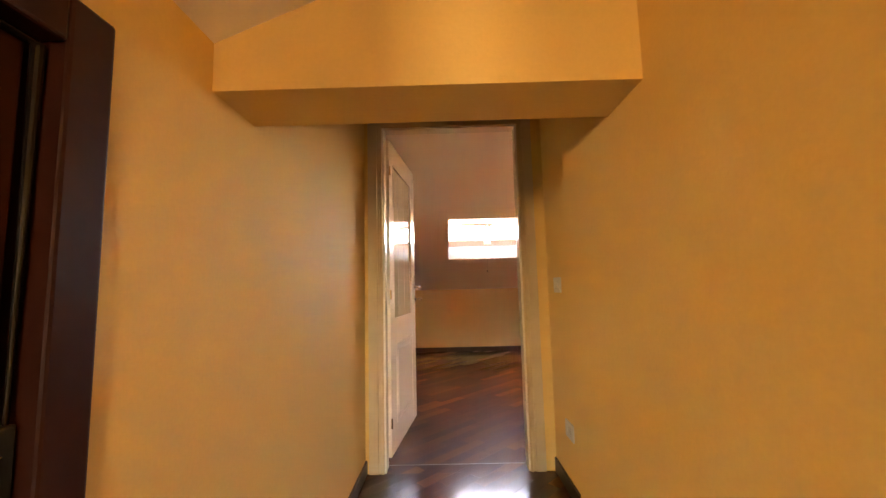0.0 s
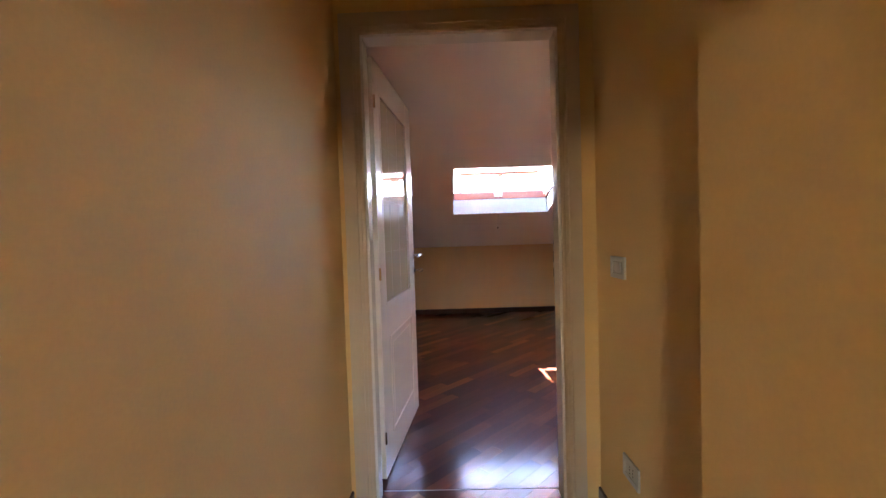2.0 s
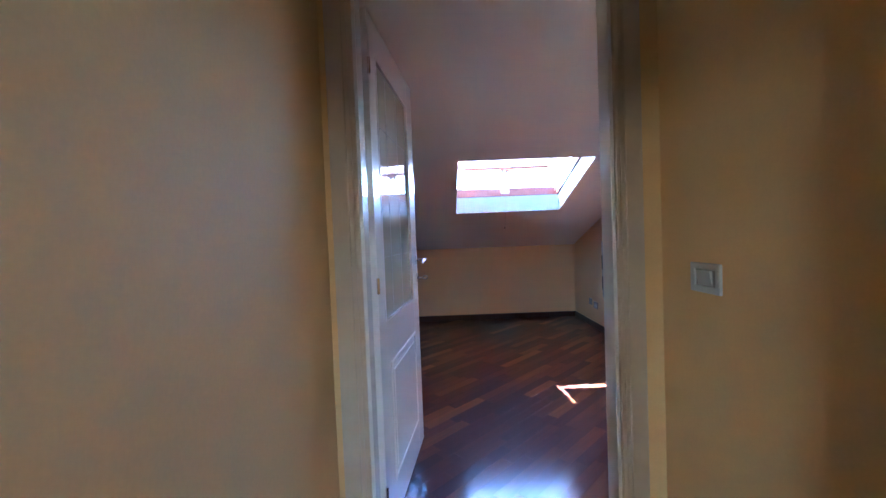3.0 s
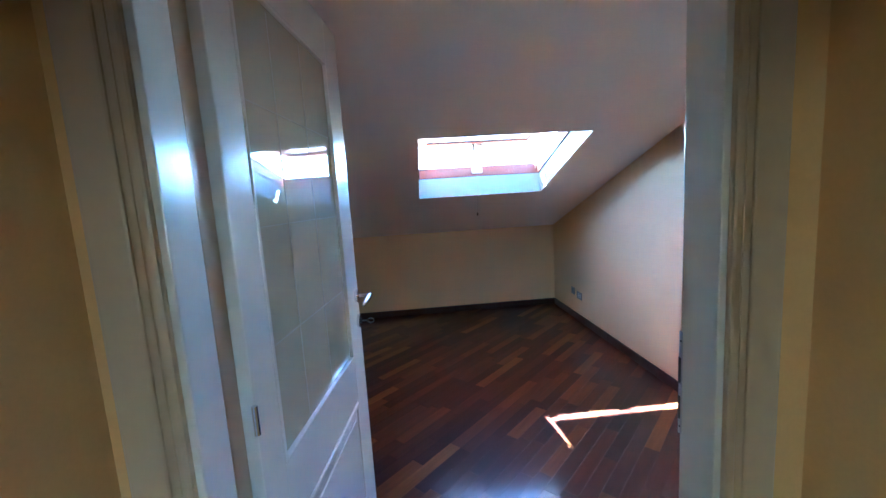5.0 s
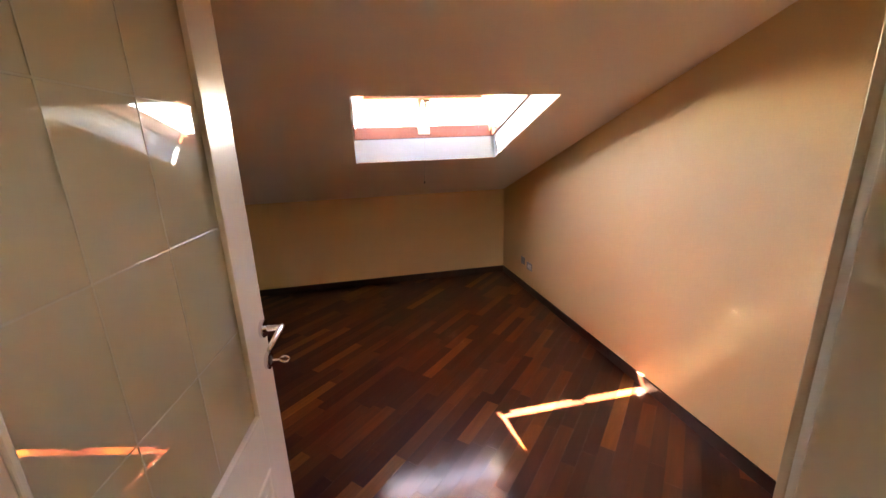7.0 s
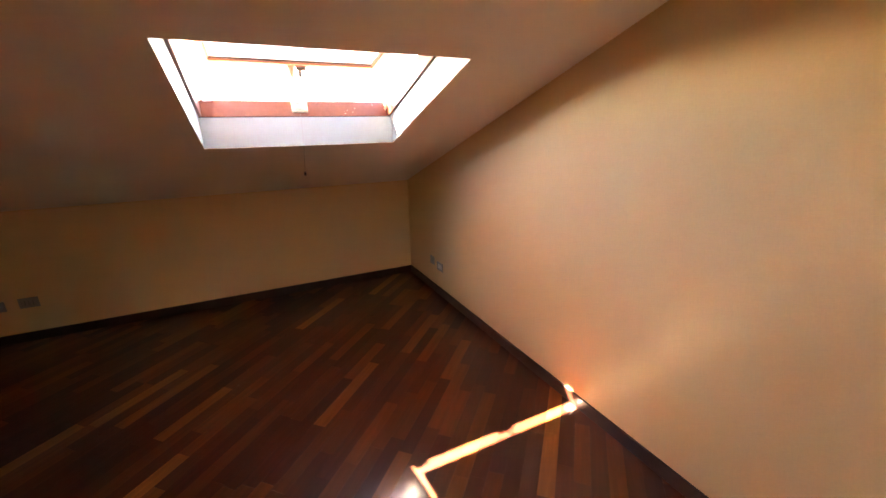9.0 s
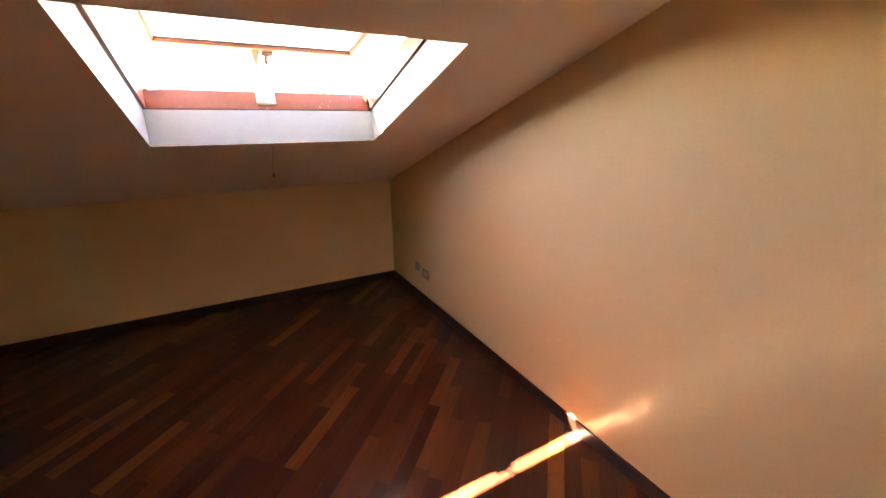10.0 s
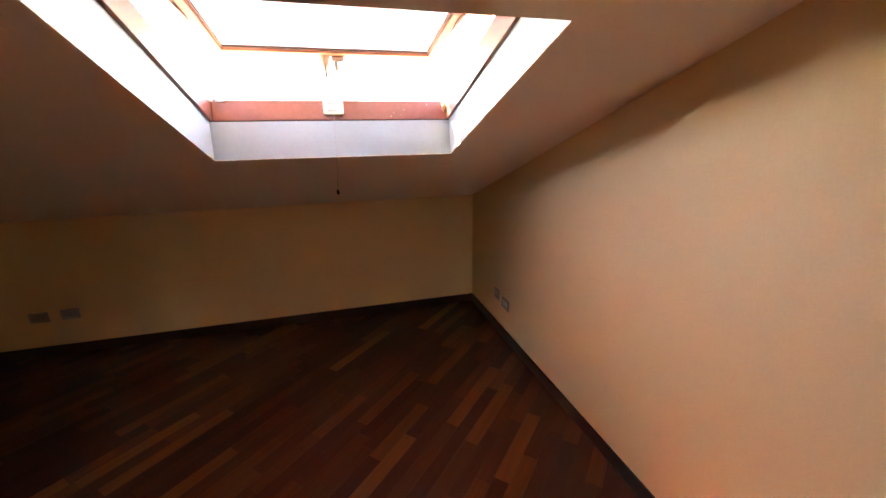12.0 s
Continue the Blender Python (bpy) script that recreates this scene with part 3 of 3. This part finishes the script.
# ---- dark door in the passage ----
dd = thing("dark_door", "dark reddish brown wooden door closed in its frame", "door", (HL, DY0, 0))
DW = DY1 - DY0
part("leaf", box(-0.075, -0.02, 0.07, DW - 0.085, 0.01, DZ - 0.075, 0.004), BROWN_DOOR, dd)
# backing board added out of sight to block light leaking round the leaf
part("leak_backing", box(-0.118, -0.0765, 0.002, DW - 0.002, 0.002, DZ - 0.002), BROWN_DOOR, dd)
part("leaf_panel", bevelled(prism([(0.17, 0.15), (DW - 0.19, 0.15), (DW - 0.19, 1.22), (0.17, 1.22)], "x", -0.022, -0.012), 0.006), BROWN_DOOR, dd)
for y0, y1 in ((0.0, 0.068), (DW - 0.068, DW)):
    part("frame_post", box(-0.12, 0.018, y0, y1, 0, DZ, 0.005), BROWN_DOOR, dd)
part("frame_head", box(-0.12, 0.0175, 0.068, DW - 0.068, DZ - 0.068, DZ, 0.005), BROWN_DOOR, dd)
part("gasket", tube([(-0.012, DW - 0.078, 0.01), (-0.012, DW - 0.078, DZ - 0.078), (-0.012, 0.07, DZ - 0.078)], 0.008, 12), RUBBER, dd, "glossy black rubber door seal")
b = box(-0.02, -0.004, DW - 0.125, DW - 0.072, 0.80, 0.91, 0.003)
lock = part("lock_plate", b, BLACK, dd, "black lock plate")
for z in (0.85, 0.878):
    o = bmesh.new()
    bmesh.ops.create_uvsphere(o, u_segments=10, v_segments=6, radius=0.0035)
    b = bmesh.new()
    merge(b, o, pose(-0.004, DW - 0.09, z))
    part("screw", b, CHROME, lock)


# ---- switches and sockets ----
def wall_plate(name, label, at, turn, wide, high, plate_mat, inner_mat, modules=1, frame_mat=None, toggled=False, group=""):
    """A plate on a wall: local x along the wall, local -y out of it."""
    ob = thing(name, label, name.split("_")[-1], at, group)
    ob.rotation_euler = (0, 0, radians(turn))
    part("plate", ring(-wide / 2, wide / 2, -high / 2, high / 2, (high - 0.045) / 2, -0.009, 0.0, 0.003), plate_mat, ob)
    iw, ih = wide - (high - 0.045) + 0.004, 0.049
    part("insert", box(-iw / 2, iw / 2, -0.004, -0.0005, -ih / 2, ih / 2), inner_mat, ob)
    if toggled:
        q = bevelled(prism([(-0.0045, -0.021), (-0.0125, 0.021), (-0.004, 0.021), (-0.003, -0.021)], "x", -0.032, 0.026), 0.001)
        part("rocker", q, plate_mat, ob)
    for m in range(modules if not toggled else 0):
        x = (m - (modules - 1) / 2) * 0.024
        for d in (-0.012, 0, 0.012):
            part("pin_hole", disc(0.0025, -0.0052, -0.0035, x, d, 10, 0.0003), BLACK, ob)
    return ob


wall_plate("light_switch", "pale grey plastic light switch on the yellow wall", (HN, 1.672, 1.056), -90, 0.12, 0.082, PLASTIC, SOCKET, toggled=True)
wall_plate("wall_socket", "pale plastic wall socket above the passage skirting", (HN, 1.59, 0.325), -90, 0.12, 0.082, PLASTIC, PLASTIC, 2)
wall_plate("wall_socket", "greyish wall socket above the dark skirting", (XR, 5.355, 0.288), -90, 0.12, 0.08, SOCKET, PLASTIC, 2)
wall_plate("antenna_socket", "small dark antenna socket on the cream wall", (XR, 5.52, 0.31), -90, 0.085, 0.08, SOCKET, SOCKET, 1)
wall_plate("wall_socket", "dark wall socket on the low knee wall", (-1.49, YF, 0.315), 0, 0.118, 0.08, SOCKET, SOCKET, 3, group="knee wall sockets")
wall_plate("wall_socket", "dark wall socket on the low knee wall", (-1.684, YF, 0.31), 0, 0.118, 0.08, SOCKET, SOCKET, 3, group="knee wall sockets")

# ---- added windows behind the passage, out of view ----
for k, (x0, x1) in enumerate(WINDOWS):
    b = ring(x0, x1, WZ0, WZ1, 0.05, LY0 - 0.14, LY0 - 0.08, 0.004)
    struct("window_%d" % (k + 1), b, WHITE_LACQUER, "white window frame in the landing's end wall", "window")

# ---- parquet: strips laid at 45 degrees ----
PW, TH = 0.075, 0.014
TURN = Matrix.Rotation(radians(45), 4, "Z")
REGIONS = [(XL, XR, YD, YF), (-0.413, 0.403, YH, YD), (HL, HN, JOG, YH), (HL, HR, HB, JOG), (LX0, LX1, LY0, HB)]


def clip(poly, keep):
    """Cuts a convex outline by the half plane keep = (a, b, c): a x + b y <= c."""
    a, b_, c = keep
    out = []
    for i, p in enumerate(poly):
        q = poly[(i + 1) % len(poly)]
        dp, dq = a * p[0] + b_ * p[1] - c, a * q[0] + b_ * q[1] - c
        if dp <= 0:
            out.append(p)
        if (dp < 0 < dq) or (dq < 0 < dp):
            t = dp / (dp - dq)
            out.append((p[0] + t * (q[0] - p[0]), p[1] + t * (q[1] - p[1])))
    return out


def strip(bm, outline, lift):
    """A strip with a chamfered upper edge."""
    cx, cy = sum(p[0] for p in outline) / len(outline), sum(p[1] for p in outline) / len(outline)

    def inset(p, d):
        v = Vector((cx - p[0], cy - p[1]))
        return (p[0] + d * (1 if v.x > 0 else -1), p[1] + d * (1 if v.y > 0 else -1))
    low = [bm.verts.new((*inset(p, 0.0002), -TH)) for p in outline]
    mid = [bm.verts.new((*inset(p, 0.0002), lift - 0.0003)) for p in outline]
    top = [bm.verts.new((*inset(p, 0.0005), lift)) for p in outline]
    n = len(outline)
    bm.faces.new(top)
    for r0, r1 in ((low, mid), (mid, top)):
        for i in range(n):
            bm.faces.new((r0[i], r0[(i + 1) % n], r1[(i + 1) % n], r1[i]))


rnd = random.Random(11)
whole = {}
rest = bmesh.new()
near = 0
back = TURN.inverted()
for row in range(-108, 88):
    v = row * PW
    u = -7.2 + rnd.uniform(0, 0.5)
    while u < 7.0:
        ln = rnd.choice((0.38, 0.45, 0.5, 0.55, 0.62))
        lift = -rnd.uniform(0, 0.0003)
        outline = [(u, v), (u + ln, v), (u + ln, v + PW), (u, v + PW)]
        mid = TURN @ Vector((u + ln / 2, v + PW / 2, 0))
        for k, (x0, x1, y0, y1) in enumerate(REGIONS):
            if not (x0 - 0.4 < mid.x < x1 + 0.4 and y0 - 0.4 < mid.y < y1 + 0.4):
                continue
            # the region's four sides in the strip's own axes
            c, s = math.cos(radians(45)), math.sin(radians(45))
            p = outline
            for a, b_, d in ((1, 0, x1), (-1, 0, -x0), (0, 1, y1), (0, -1, -y0)):
                p = clip(p, (a * c + b_ * s, -a * s + b_ * c, d))
                if len(p) < 3:
                    break
            if len(p) < 3 or max(q[0] for q in p) - min(q[0] for q in p) < 0.004:
                continue
            full = len(p) == 4 and all(abs(p[i][0] - outline[i][0]) + abs(p[i][1] - outline[i][1]) < 1e-6 for i in range(4))
            if full and near < 295 and -0.9 < mid.x < XR and 1.2 < mid.y < 5.6:
                if ln not in whole:
                    q = bmesh.new()
                    strip(q, [(0, 0), (ln, 0), (ln, PW), (0, PW)], 0)
                    bmesh.ops.recalc_face_normals(q, faces=q.faces)
                    me = bpy.data.meshes.new("plank")
                    q.to_mesh(me)
                    q.free()
                    me.materials.append(PARQUET)
                    whole[ln] = me
                ob = new("plank", whole[ln])
                ob.parent = floor
                ob.matrix_basis = TURN @ Matrix.Translation((u, v, lift)) @ Matrix.Rotation(rnd.uniform(-0.0025, 0.0025), 4, "X")
                near += 1
            else:
                strip(rest, p, lift)
        u += ln
planks = link("planks", rest, PARQUET, floor, "dark reddish parquet strips")
planks.matrix_basis = TURN
planks["kind"] = "stuff"
